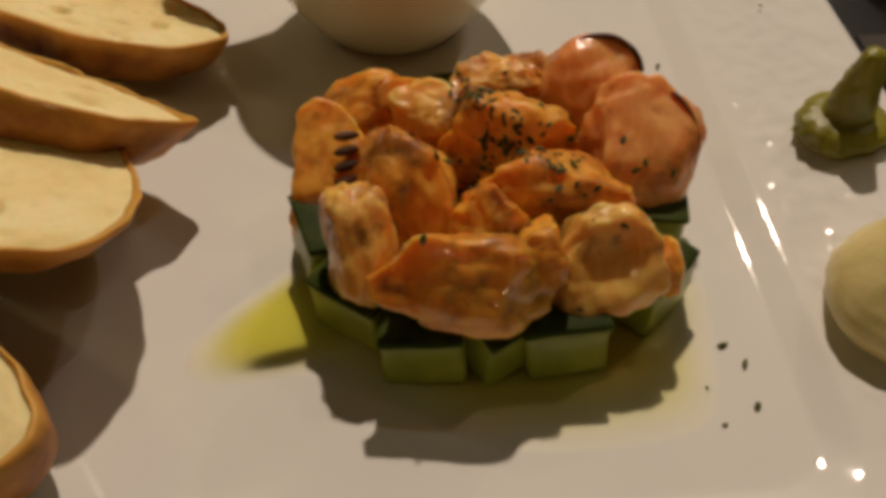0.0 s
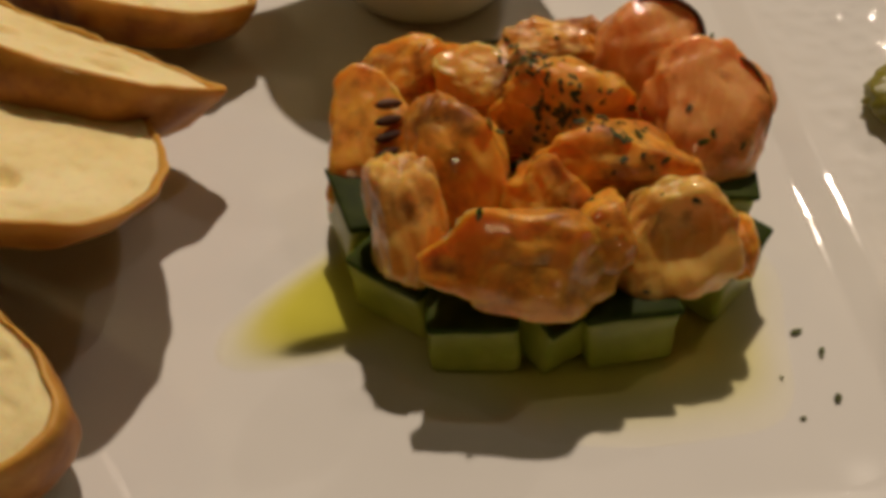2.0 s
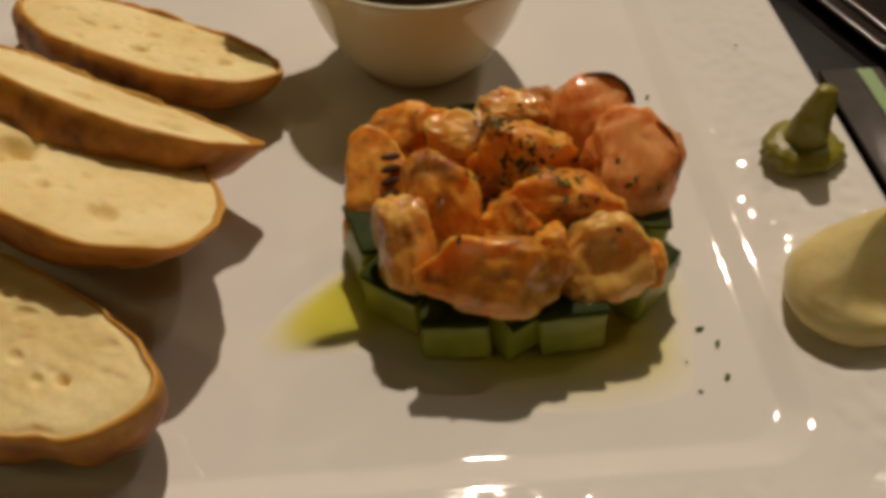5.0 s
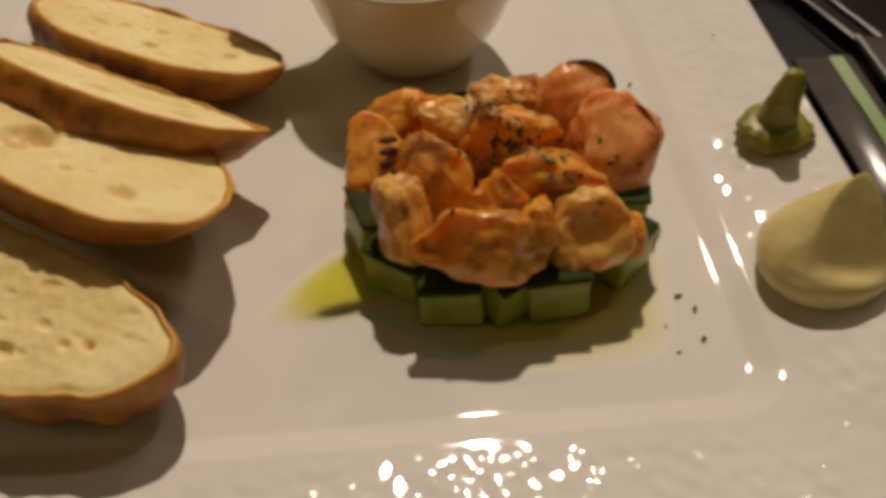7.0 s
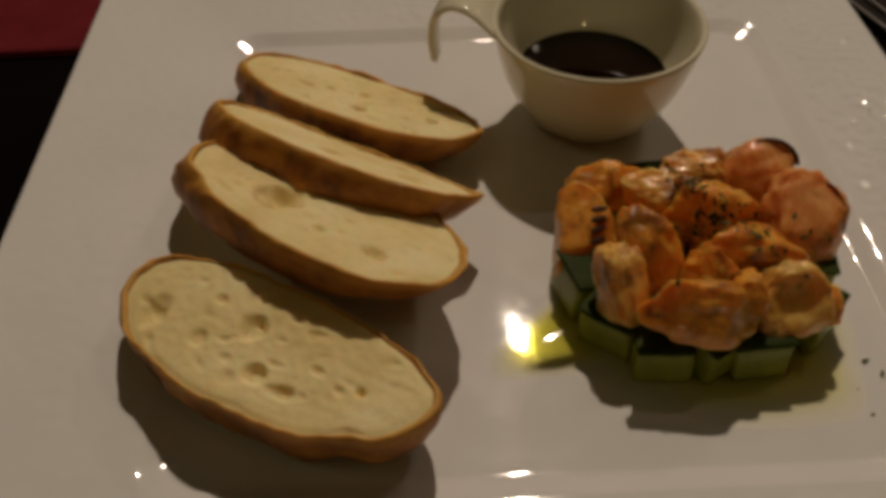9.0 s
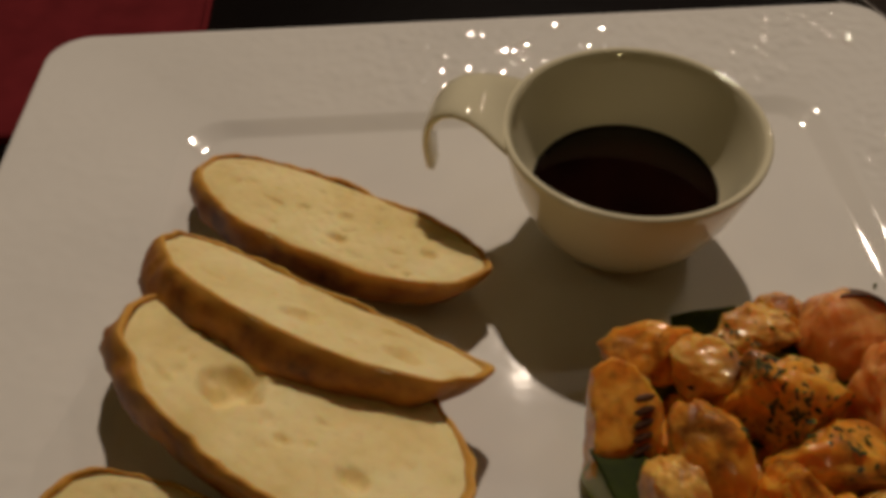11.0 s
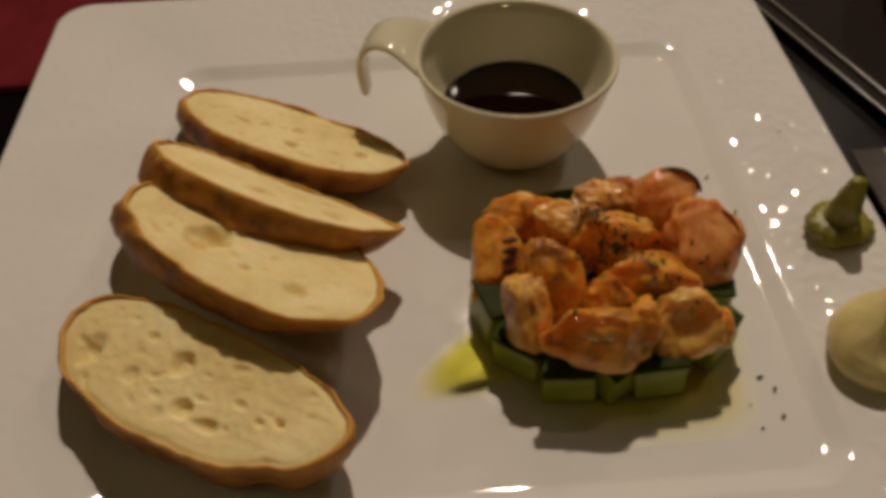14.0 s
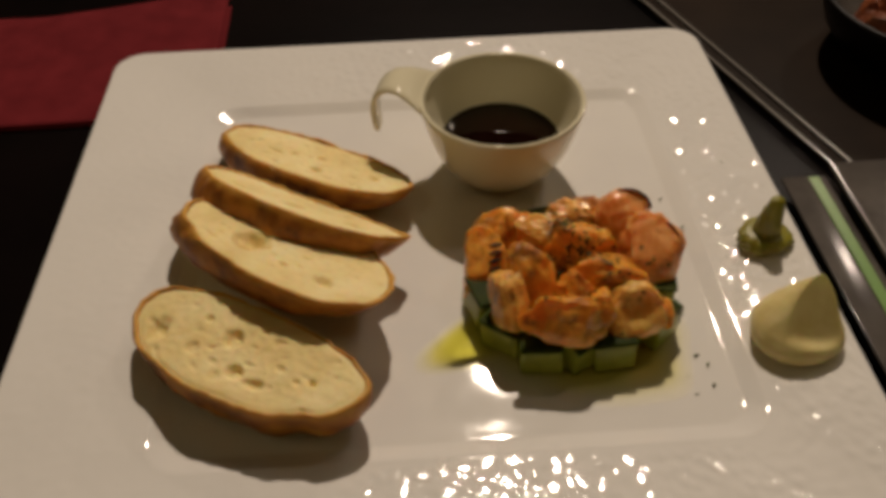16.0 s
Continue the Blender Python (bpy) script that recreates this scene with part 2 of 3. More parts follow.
for sx in (-0.8, 0.8):
    for sy in (-0.45, 0.65):
        bm = bmesh.new()
        box(bm, sx - 0.03, sx + 0.03, sy - 0.03, sy + 0.03, -0.76, TABLE_Z - 0.03)
        part("leg", bm, TABLE, bpy.data.objects["table"], smooth=False)


# ---- the plate ----
def square_loop(cx, cy, hx, hy, r, z, n=400):
    """A rounded rectangle, n points a side."""
    pts = []
    r = min(r, hx, hy)
    for k, (sx, sy) in enumerate(((1, 1), (-1, 1), (-1, -1), (1, -1))):
        for i in range(12):
            a = math.pi / 2 * (k + i / 12)
            pts.append((cx + sx * (hx - r) + r * math.cos(a), cy + sy * (hy - r) + r * math.sin(a)))
        ex, ey = ((-1, 1), (-1, -1), (1, -1), (1, 1))[k]
        a = math.pi / 2 * (k + 1)
        p = (cx + sx * (hx - r) + r * math.cos(a), cy + sy * (hy - r) + r * math.sin(a))
        q = (cx + ex * (hx - r) + r * math.cos(a), cy + ey * (hy - r) + r * math.sin(a))
        for i in range(n):
            t = i / n
            pts.append((p[0] + (q[0] - p[0]) * t, p[1] + (q[1] - p[1]) * t))
    return [(x, y, z) for x, y in pts]


WCX, WCY, WHX, WHY = 0.0070, 0.0025, 0.0868, 0.0840   # floor of the well
P = 0.135
STEP, RISE = 0.0080, 0.0023


def plate():
    bm = bmesh.new()
    loops = []
    for i in range(1, 41):                        # the floor, slightly uneven where nothing lies on it
        f = i / 40
        loop = square_loop(WCX * f, WCY * f, (WHX - 0.001) * f, (WHY - 0.001) * f, 0.009 * f, 0.0)
        loops.append([(x, y, -0.00022 * smooth(0.046, 0.062, math.hypot(x - 0.047, y + 0.027)) * smooth(1.0, 0.93, f) * (0.5 + noise.noise((x * 34, y * 34, 8.3)))) for x, y, z in loop])
    for i in range(0, 13):                        # the slope up to the rim, with tight bends
        f = i / 12
        g = (math.sqrt((f - 0.12) ** 2 + 0.0016) - math.sqrt((f - 0.88) ** 2 + 0.0016) + 0.76) / 1.52
        loops.append(square_loop(WCX, WCY, WHX + STEP * f, WHY + STEP * f, 0.009 + 0.004 * f, RISE * g))
        loops[-1] = [(x, y, z + 0.00010 * math.sin(math.pi * f) * noise.noise((x * 150, y * 150, 2.0))) for x, y, z in loops[-1]]
    x0, y0 = WHX + STEP, WHY + STEP
    for i in range(1, 69):                        # the broad hammered rim
        f = i / 68
        z = RISE + (0.0061 - RISE) * f
        loop = square_loop(WCX * (1 - f), WCY * (1 - f), x0 + (P - 0.002 - x0) * f, y0 + (P - 0.002 - y0) * f, 0.013, z)
        a = 0.00036 * smooth(0, 0.10, f) * smooth(1.0, 0.93, f)
        loop = [(x, y, z + a * (0.3 + 0.7 * smooth(-0.09, 0.02, x)) * (0.45 * noise.noise((x * 110, y * 110, 3.1)) + 0.80 * noise.noise((x * 310, y * 310, 7.7)))) for x, y, z in loop]
        loops.append(loop)
    for h, z in ((P - 0.0006, 0.0063), (P, 0.0052), (P - 0.0004, 0.0040), (P - 0.003, 0.0022), (0.10, -0.0035), (0.092, -0.006), (0.089, -0.012), (0.084, -0.012), (0.080, -0.007)):
        loops.append(square_loop(0, 0, h, h, 0.013, z))
    rings(bm, loops)
    return tagged(part("square_plate", bm, PLATE), "white glazed square porcelain plate with a hammered rim and sunken centre", "plate")


plate()


# ---- the sauce cup ----
CUP_X, CUP_Y = 0.0325, 0.0440


def lathe(bm, profile, n=96, close_first=True, close_last=True):
    rings(bm, [[(r * math.cos(2 * math.pi * i / n), r * math.sin(2 * math.pi * i / n), z) for i in range(n)] for r, z in profile], close_first, close_last)


def sauce_cup():
    cup = thing("sauce_cup", "cream white porcelain sauce cup with a curled strap handle", "cup", pose(CUP_X, CUP_Y, 0.0003))
    outer = [(0.0140, 0.0), (0.0158, 0.0004), (0.0172, 0.0018), (0.0196, 0.0042), (0.0224, 0.0078), (0.0250, 0.0124),
             (0.0273, 0.0180), (0.0292, 0.0244), (0.0307, 0.0306), (0.0314, 0.0334)]
    lip = [(0.0314, 0.0342), (0.0308, 0.0347), (0.0300, 0.0345), (0.0294, 0.0337)]
    inner = [(0.0285, 0.0308), (0.0268, 0.0248), (0.0248, 0.0190), (0.0222, 0.0136), (0.0186, 0.0090), (0.0120, 0.0058), (0.004, 0.0050)]
    bm = bmesh.new()
    lathe(bm, outer + lip + inner)
    part("body", bm, CUP, cup)
    # the strap: leaves the rim broad, rises, curls over and hangs down
    ax = Matrix.Rotation(radians(165), 4, "Z")
    line = [(0.0296, 0.0315, 0.0150), (0.0318, 0.0338, 0.0135), (0.0350, 0.0360, 0.0112), (0.0385, 0.0372, 0.0094), (0.0420, 0.0371, 0.0082),
            (0.0452, 0.0354, 0.0072), (0.0477, 0.0322, 0.0063), (0.0491, 0.0284, 0.0056), (0.0496, 0.0240, 0.0049), (0.0495, 0.0195, 0.0042), (0.0491, 0.0152, 0.0034), (0.0488, 0.0130, 0.0014)]
    loops = []
    for k, (r, z, w) in enumerate(line):
        a, c = line[max(0, k - 1)], line[min(len(line) - 1, k + 1)]
        tx, tz = c[0] - a[0], c[1] - a[1]
        s = math.hypot(tx, tz)
        nx, nz = -tz / s, tx / s
        h = 0.0014 if k < len(line) - 1 else 0.0006
        loop = []
        for i in range(24):
            t = 2 * math.pi * i / 24
            u = math.copysign(abs(math.cos(t)) ** 0.6, math.cos(t)) * w
            v = math.copysign(abs(math.sin(t)) ** 0.8, math.sin(t)) * h
            loop.append(ax @ Vector((r + nx * v - max(0.0, 1 - k / 4) * (r - math.sqrt(max(0.0, r * r - u * u))), u, z + nz * v)))
        loops.append(loop)
    bm = bmesh.new()
    rings(bm, loops)
    part("handle", bm, CUP, cup)


sauce_cup()
bm = bmesh.new()
lathe(bm, [(0.0020, 0.0062), (0.0120, 0.0064), (0.0182, 0.0094), (0.0219, 0.0138), (0.0226, 0.0148), (0.0230, 0.0156), (0.0224, 0.0153), (0.0216, 0.0152), (0.004, 0.0152)])
sauce = part("soy_sauce", bm, SAUCE)
sauce.matrix_world = pose(CUP_X, CUP_Y, 0.0003)
tagged(sauce, "dark brown soy sauce in the white cup", "sauce")


# ---- bread ----
def bread_slice(x, y, z, yaw, tilt, length, width, thick, seed, holes, pitch=0, point=0.25, back=0.0, bias=0.3):
    """A slice cut on the bias; z is the middle of its upper face. tilt raises the edge towards -y."""
    rnd = random.Random(seed)
    m = pose(x, y, z, 0, 0, yaw) @ pose(0, 0, 0, -tilt, pitch, 0)
    ob = thing("bread_slice", "toasted slice of white baguette with a brown crust", "bread", m, "bread slices on the plate")
    n = 168
    ph = [rnd.uniform(0, 6.28) for _ in range(4)]

    def outline(t):
        c, s = math.cos(t), math.sin(t)
        r = 1 + 0.018 * math.sin(2 * t + ph[0]) + 0.016 * math.sin(3 * t + ph[1]) + 0.010 * math.sin(5 * t + ph[2]) + 0.005 * math.sin(11 * t + ph[3])
        r += 0.045 * noise.noise((c * 1.8 + seed * 3, s * 1.8, 0.5)) + 0.020 * noise.noise((c * 5 + seed, s * 5, 1.5))
        px = math.copysign(abs(c) ** 0.90, c)
        py = math.copysign(abs(s) ** (0.90 + point * (px > 0) * px), s)
        py *= 1 - 0.5 * point * max(0, px)
        py = py * (0.84 if py > 0 else 1.16) - back * px * px
        return Vector((px * length / 2 * r, py * width / 2 * r, 0))

    edge = [outline(2 * math.pi * i / n) for i in range(n)]
    bm = bmesh.new()
    # crust: rolls from the upper face round the side to the lower face
    loops = []
    for k, (f, zz) in enumerate(((0.945, -0.0009), (0.960, 0.0000), (0.976, 0.0003), (0.992, -0.0003), (1.003, -0.0020), (1.000, -thick * 0.4), (0.975, -thick * 0.68), (0.935, -thick * 0.90), (0.89, -thick), (0.85, -thick + 0.0008))):
        loop = []
        for i, p in enumerate(edge):
            q = noise.noise((p.x * 90 + seed, p.y * 90, zz * 120)) * 0.0013 + noise.noise((p.x * 260 + seed, p.y * 260, zz * 300)) * 0.0007
            loop.append((p.x * f + bias * zz + q * (p.x / (length / 2)), p.y * f + q * (p.y / (width / 2)), zz + q * 0.5))
        loops.append(loop)
    rings(bm, loops[::-1], False, False)
    part("crust", bm, CRUST, ob, "browned crust")

    def face(zz, sign, deep, slide=0.0):
        bm = bmesh.new()
        loops = []
        for j in range(56, 0, -1):
            f = (0.966 if deep else 0.875) * j / 56
            loop = []
            for p in edge:
                px, py = p.x * f, p.y * f
                h = noise.noise((px * 90 + seed, py * 90, 1.0)) * 0.0004 + noise.noise((px * 420 + seed, py * 420, 2.0)) * 0.00022
                pore = noise.noise((px * 190 + seed, py * 260, 5.0))
                h -= 0.0007 * smooth(0.28, 0.62, pore)
                if deep:
                    for hx, hy, hr, ratio, d in holes:
                        q = math.hypot(px - hx, (py - hy) / ratio) / hr
                        q += 0.22 * noise.noise((px * 300, py * 300, seed))
                        h -= 0.8 * d * smooth(1.05, 0.35, q)
                h *= smooth(1.0, 0.90, j / 56)
                loop.append((px + slide, py, zz + sign * h - sign * 0.0006 * smooth(0.9, 1.0, j / 56)))
            loops.append(loop)
        rings(bm, loops if sign > 0 else loops, False, True)
        if sign < 0:
            bmesh.ops.reverse_faces(bm, faces=bm.faces)
        return bm

    part("crumb", face(-0.0002, 1, True), CRUMB, ob, "cream crumb with air holes")
    part("underside", face(-thick + 0.001, -1, False, -bias * thick), CRUMB, ob)
    return ob


bread_slice(-0.0562, -0.0548, 0.0178, -33, -3, 0.0845, 0.0351, 0.0150, 4,
            [(-0.0057, 0.0001, 0.0040, 1.0, 0.0032), (0.0024, -0.0098, 0.0034, 0.9, 0.0030), (-0.0295, -0.0070, 0.0036, 1.5, 0.0026), (-0.0175, 0.0032, 0.0018, 1.0, 0.0016),
             (-0.0153, -0.0082, 0.0030, 0.9, 0.0013), (0.0112, -0.0108, 0.0030, 0.8, 0.0022), (0.0258, -0.0026, 0.0016, 0.8, 0.0024), (0.0311, -0.0120, 0.0046, 0.4, 0.0013),
             (0.0146, -0.0027, 0.0022, 0.7, 0.0010), (0.0216, -0.0045, 0.0016, 0.8, 0.0012), (-0.0062, -0.0094, 0.0018, 0.8, 0.0009)], point=0.0, pitch=-1.5, bias=0.15)
bread_slice(-0.0425, -0.0130, 0.0208, -44.5, 19, 0.0860, 0.0480, 0.0125, 3,
            [(-0.0083, -0.0122, 0.0074, 0.95, 0.0070), (0.0088, -0.0146, 0.0021, 0.8, 0.002), (0.0245, -0.0113, 0.0044, 0.6, 0.003), (-0.0188, -0.0178, 0.0018, 1.1, 0.001), (-0.0230, -0.0137, 0.0015, 1, 0.001)],
            point=0.05, pitch=-3.3, back=0.13, bias=0.95)
bread_slice(-0.0443, 0.0062, 0.0216, -33, 34, 0.0850, 0.0262, 0.0125, 2,
            [(0.0027, -0.0048, 0.0065, 0.5, 0.0026), (0.0259, -0.0015, 0.0050, 0.6, 0.0030)], point=-0.25, back=-0.38, bias=0.6)
bread_slice(-0.0394, 0.0423, 0.0128, -33.5, 16, 0.0860, 0.0332, 0.0105, 1,
            [(0.0065, -0.0092, 0.0034, 0.7, 0.0022), (-0.0264, -0.0017, 0.0021, 1.0, 0.0012), (0.0028, -0.0005, 0.0023, 1.0, 0.0013), (-0.0083, -0.0036, 0.0023, 1.0, 0.0013), (0.0277, -0.0014, 0.0026, 0.85, 0.002),
             (0.0278, -0.0116, 0.0017, 1.0, 0.0015), (0.0245, 0.0096, 0.0090, 0.32, 0.0040)], point=0.0, pitch=-1.3, bias=0.55)


# ---- the tartare ----
HEAP = []


def blob(name, label, category, group, material, x, y, z, w, h, d, roll=0, lean=48, square=0.45, seed=1, rough=0.10, cuts=5, dent=0.0):
    """A soft hand-cut piece: w across, h up its sloping face, d deep; (x, y, z) is the middle of the face."""
    bm = bmesh.new()
    bmesh.ops.create_icosphere(bm, subdivisions=5, radius=1.0)
    rnd = random.Random(seed * 7 + 3)
    o = Vector((rnd.uniform(-9, 9), rnd.uniform(-9, 9), rnd.uniform(-9, 9)))
    planes = []
    for _ in range(cuts):
        n = Vector((rnd.uniform(-1, 1), rnd.uniform(-1, 1), rnd.uniform(-0.4, 1))).normalized()
        planes.append((n, rnd.uniform(0.66, 0.9)))
    for v in bm.verts:
        p = v.co.normalized()
        k = (abs(p.x) ** (2 / square) + abs(p.y) ** (2 / square) + abs(p.z) ** (2 / square)) ** (-square / 2)
        q = p * k
        for n, c in planes:
            over = q.dot(n) - c
            if over > 0:
                q -= n * over * 0.93
        q *= 1 + rough * 1.2 * noise.noise(p * 1.5 + o) + rough * 0.6 * noise.noise(p * 3.3 + o) + rough * 0.20 * noise.noise(p * 7.0 + o) + rough * 0.05 * noise.noise(p * 21.0 + o)
        q *= 1 - 0.5 * rough * max(0.0, 0.25 - abs(noise.noise(p * 2.2 - o))) * 2
        if dent:
            q.z -= dent * math.exp(-((q.x / 0.62) ** 2 + ((q.y - 0.15) / 0.6) ** 2)) * (q.z > 0)
        v.co = Vector((q.x * w * 0.495, q.y * h * 0.495, q.z * d / 2))
    ob = part(name, bm, material)
    ob.matrix_world = pose(x, y, z, lean, 0, 0) @ pose(0, 0, -d / 2, 0, 0, roll)
    HEAP.append(ob)
    return tagged(ob, label, category, group)


def piece(material, x, y, z, w, h, d, roll=0, lean=48, square=0.45, seed=1, rough=0.13, cuts=5, dent=0.0, label="glossy chunk of seared orange salmon with dried herbs"):
    return blob("salmon_chunk", label, "salmon", "salmon chunks of the tartare", material, x, y, z, w, h, d, roll, lean, square, seed, rough, cuts, dent)


def rind(ob, w, h, d, a0, a1, name="skin", label="charred dark skin", thick=0.00065, out=1.0):
    """A dark strip round part of a piece's edge, from a0 to a1 degrees."""
    loops = []
    for i in range(25):
        t = radians(a0 + (a1 - a0) * i / 24)
        r = out + 0.03 * noise.noise((t * 2.0, w * 900, 1))
        cx, cy = math.cos(t) * w / 2 * r, math.sin(t) * h / 2 * r
        taper = 0.25 + 0.75 * math.sin(math.pi * i / 24) ** 0.6
        loop = []
        for j in range(8):
            a = 2 * math.pi * j / 8
            loop.append((cx + math.cos(t) * thick * taper * math.cos(a), cy + math.sin(t) * thick * taper * math.cos(a), d * 0.12 + d * 0.24 * taper * math.sin(a)))
        loops.append(loop)
    bm = bmesh.new()
    rings(bm, loops)
    part(name, bm, CHAR, ob, label)


first = piece(SALMON, 0.0191, -0.0267, 0.0170, 0.0169, 0.0257, 0.0130, -4, seed=1, square=0.75)
for k in range(5):
    bm = bmesh.new()
    bmesh.ops.create_icosphere(bm, subdivisions=2, radius=1.0, matrix=pose(0.0036, 0.0070 - 0.0026 * k, 0.0056, 0, 16, 8 + 5 * k) @ Matrix.Diagonal((0.0024, 0.0009, 0.0006, 1)))
    part("grill_mark", bm, CHAR, first, "charred grill mark")
piece(SALMON, 0.0281, -0.0112, 0.0190, 0.0206, 0.0134, 0.0130, 14, seed=2, square=0.7)
piece(SALMON, 0.0342, -0.0392, 0.0240, 0.0155, 0.0227, 0.0140, 20, seed=33, square=0.8, cuts=3)
piece(PALE, 0.0251, -0.0492, 0.0210, 0.0124, 0.0227, 0.0110, 8, seed=4, rough=0.16, square=0.6)
piece(SALMON, 0.0403, -0.0580, 0.0230, 0.0274, 0.0154, 0.0120, -7, seed=51, square=0.55, rough=0.13)
piece(SALMON, 0.0455, -0.0482, 0.0245, 0.0113, 0.0113, 0.0110, 42, seed=6, square=0.35)
piece(SALMON, 0.0516, -0.0537, 0.0225, 0.0103, 0.0113, 0.0110, 10, seed=7)
piece(PALE, 0.0635, -0.0532, 0.0195, 0.0196, 0.0175, 0.0090, 12, seed=8, square=0.6, cuts=2, dent=0.8, label="pale pink salmon slice with a curled edge")
piece(SALMON, 0.0572, -0.0422, 0.0240, 0.0258, 0.0155, 0.0140, -8, seed=9, square=0.6, cuts=3)
tenth = piece(RAW, 0.0745, -0.0292, 0.0210, 0.0216, 0.0258, 0.0130, -18, seed=10, square=0.7, cuts=4, label="pink half-raw salmon chunk with pale stripes")
rind(tenth, 0.021, 0.025, 0.013, -10, 75, out=0.92)
ball = piece(RAW, 0.0705, -0.0112, 0.0210, 0.0206, 0.0206, 0.0160, 0, seed=11, square=0.92, cuts=1, rough=0.08, label="round pink salmon chunk with a seared dark rim")
rind(ball, 0.020, 0.020, 0.016, 15, 125, out=0.95)
piece(PALE, 0.0506, -0.0077, 0.0200, 0.0185, 0.0124, 0.0120, -15, seed=12, rough=0.2)
piece(PALE, 0.0383, -0.0172, 0.0215, 0.0134, 0.0124, 0.0120, 10, seed=13, rough=0.18)
piece(SALMON, 0.0511, -0.0292, 0.0225, 0.0216, 0.0175, 0.0130, -30, seed=14, rough=0.24, label="dark seared salmon chunk covered with dried herbs")
piece(PALE, 0.0577, -0.0232, 0.0230, 0.0124, 0.0082, 0.0100, -15, seed=17, rough=0.2)
piece(SALMON, 0.0735, -0.0517, 0.0160, 0.0062, 0.0103, 0.0090, 0, seed=15)
piece(SALMON, 0.0603, -0.0027, 0.0180, 0.0124, 0.0093, 0.0120, -20, seed=16)


def cucumber_chunk(x, y, yaw, w, d, h, seed):
    rnd = random.Random(seed)
    ob = thing("cucumber_chunk", "cut green cucumber chunk with dark skin", "cucumber", pose(x, y, 0.0004, rnd.uniform(-4, 4), rnd.uniform(-4, 4), yaw), "cucumber chunks under the salmon")
    def slab(z0, z1, grow):
        bm = bmesh.new()
        box(bm, -w / 2 - grow, w / 2 + grow, -d / 2 - grow, d / 2 + grow, z0, z1, min(0.0011, (z1 - z0) * 0.4))
        bmesh.ops.subdivide_edges(bm, edges=bm.edges[:], cuts=2, use_grid_fill=True)
        for v in bm.verts:
            p = v.co
            lean = 1 + 0.10 * (p.z / h - 0.5) * sx
            v.co = Vector((p.x * lean + 0.0006 * noise.noise(p * 160 + off), p.y * (1 + 0.12 * p.x / w * sy) + 0.0006 * noise.noise(p * 150 - off), p.z + 0.0004 * noise.noise(p * 190 + off) * (p.z > 0.001)))
        return bm

    sx, sy, off = rnd.uniform(-1, 1), rnd.uniform(-1, 1), Vector((seed % 17, seed % 5, 0))
    part("flesh", slab(0.0, h * 0.90, 0.0), FLESH, ob, "pale green flesh")
    part("skin", slab(h * 0.885, h, 0.0002), SKIN, ob, "dark green skin")


TX, TY = 0.047, -0.027
for x, y, yaw, w, d, h in ((0.0180, -0.0325, -75, 0.014, 0.010, 0.013), (0.0245, -0.0460, -40, 0.014, 0.010, 0.012), (0.0345, -0.0545, -6, 0.0135, 0.011, 0.012),
                           (0.0455, -0.0545, 35, 0.010, 0.011, 0.012), (0.0570, -0.0550, 5, 0.0135, 0.011, 0.012), (0.073, -0.046, 45, 0.013, 0.010, 0.012),
                           (0.077, -0.030, 80, 0.014, 0.011, 0.012), (0.073, -0.012, 120, 0.014, 0.011, 0.012), (0.060, -0.001, 165, 0.015, 0.011, 0.012),
                           (0.044, 0.001, 185, 0.015, 0.011, 0.012), (0.029, -0.006, 215, 0.015, 0.011, 0.012), (0.020, -0.020, 255, 0.014, 0.011, 0.012),
                           (0.035, -0.030, 20, 0.015, 0.014, 0.008), (0.052, -0.034, 50, 0.015, 0.014, 0.008), (0.046, -0.017, 75, 0.015, 0.013, 0.008), (0.061, -0.020, 10, 0.014, 0.013, 0.008)):
    cucumber_chunk(x, y, yaw, w, d, h, int(x * 9000))

# the middle of the heap, under the visible pieces
for k, (x, y) in enumerate(((0.034, -0.024), (0.047, -0.038), (0.061, -0.030), (0.047, -0.018), (0.064, -0.042), (0.033, -0.040))):
    piece(SALMON, x, y + 0.002, 0.0115, 0.018, 0.017, 0.009, 30 * k, lean=10, seed=40 + k, label="orange salmon chunk inside the heap")

# oil round the foot, thinning out towards its edge
def oil_pool(base, lobes):
    bm = bmesh.new()
    loops = []
    for k in range(15):
        f = 1.0 - 0.05 * k
        loop = []
        for i in range(200):
            t = 2 * math.pi * i / 200
            c, s_ = math.cos(t), math.sin(t)
            r = base + 0.0010 * math.sin(5 * t + 1) + 0.0008 * math.sin(11 * t) + 0.0022 * noise.noise((c * 3, s_ * 3, 4.0))
            thin = 0.0
            for a, size, tight, depth in lobes:
                g = max(0.0, math.cos(t - radians(a))) ** tight
                r += size * g
                thin = max(thin, g * depth)
            z = 0.0001 + (0.00022 + 0.00060 * thin) * smooth(1.0, 0.72, f) + 0.00028 * smooth(0.80, 0.5, f)
            loop.append((TX + r * f * c, TY + r * f * s_, z + 0.00003 * noise.noise((r * f * c * 120, r * f * s_ * 120, 1.0)) * (1 - f)))
        loops.append(loop)
    rings(bm, loops, False, True)
    return tagged(part("oil_pool", bm, OIL), "yellow green olive oil pooled round the tartare", "oil")


oil_pool(0.0325, ((207, 0.0245, 34, 1.0), (266, 0.0110, 3, 0.35), (314, 0.0150, 6, 0.25)))


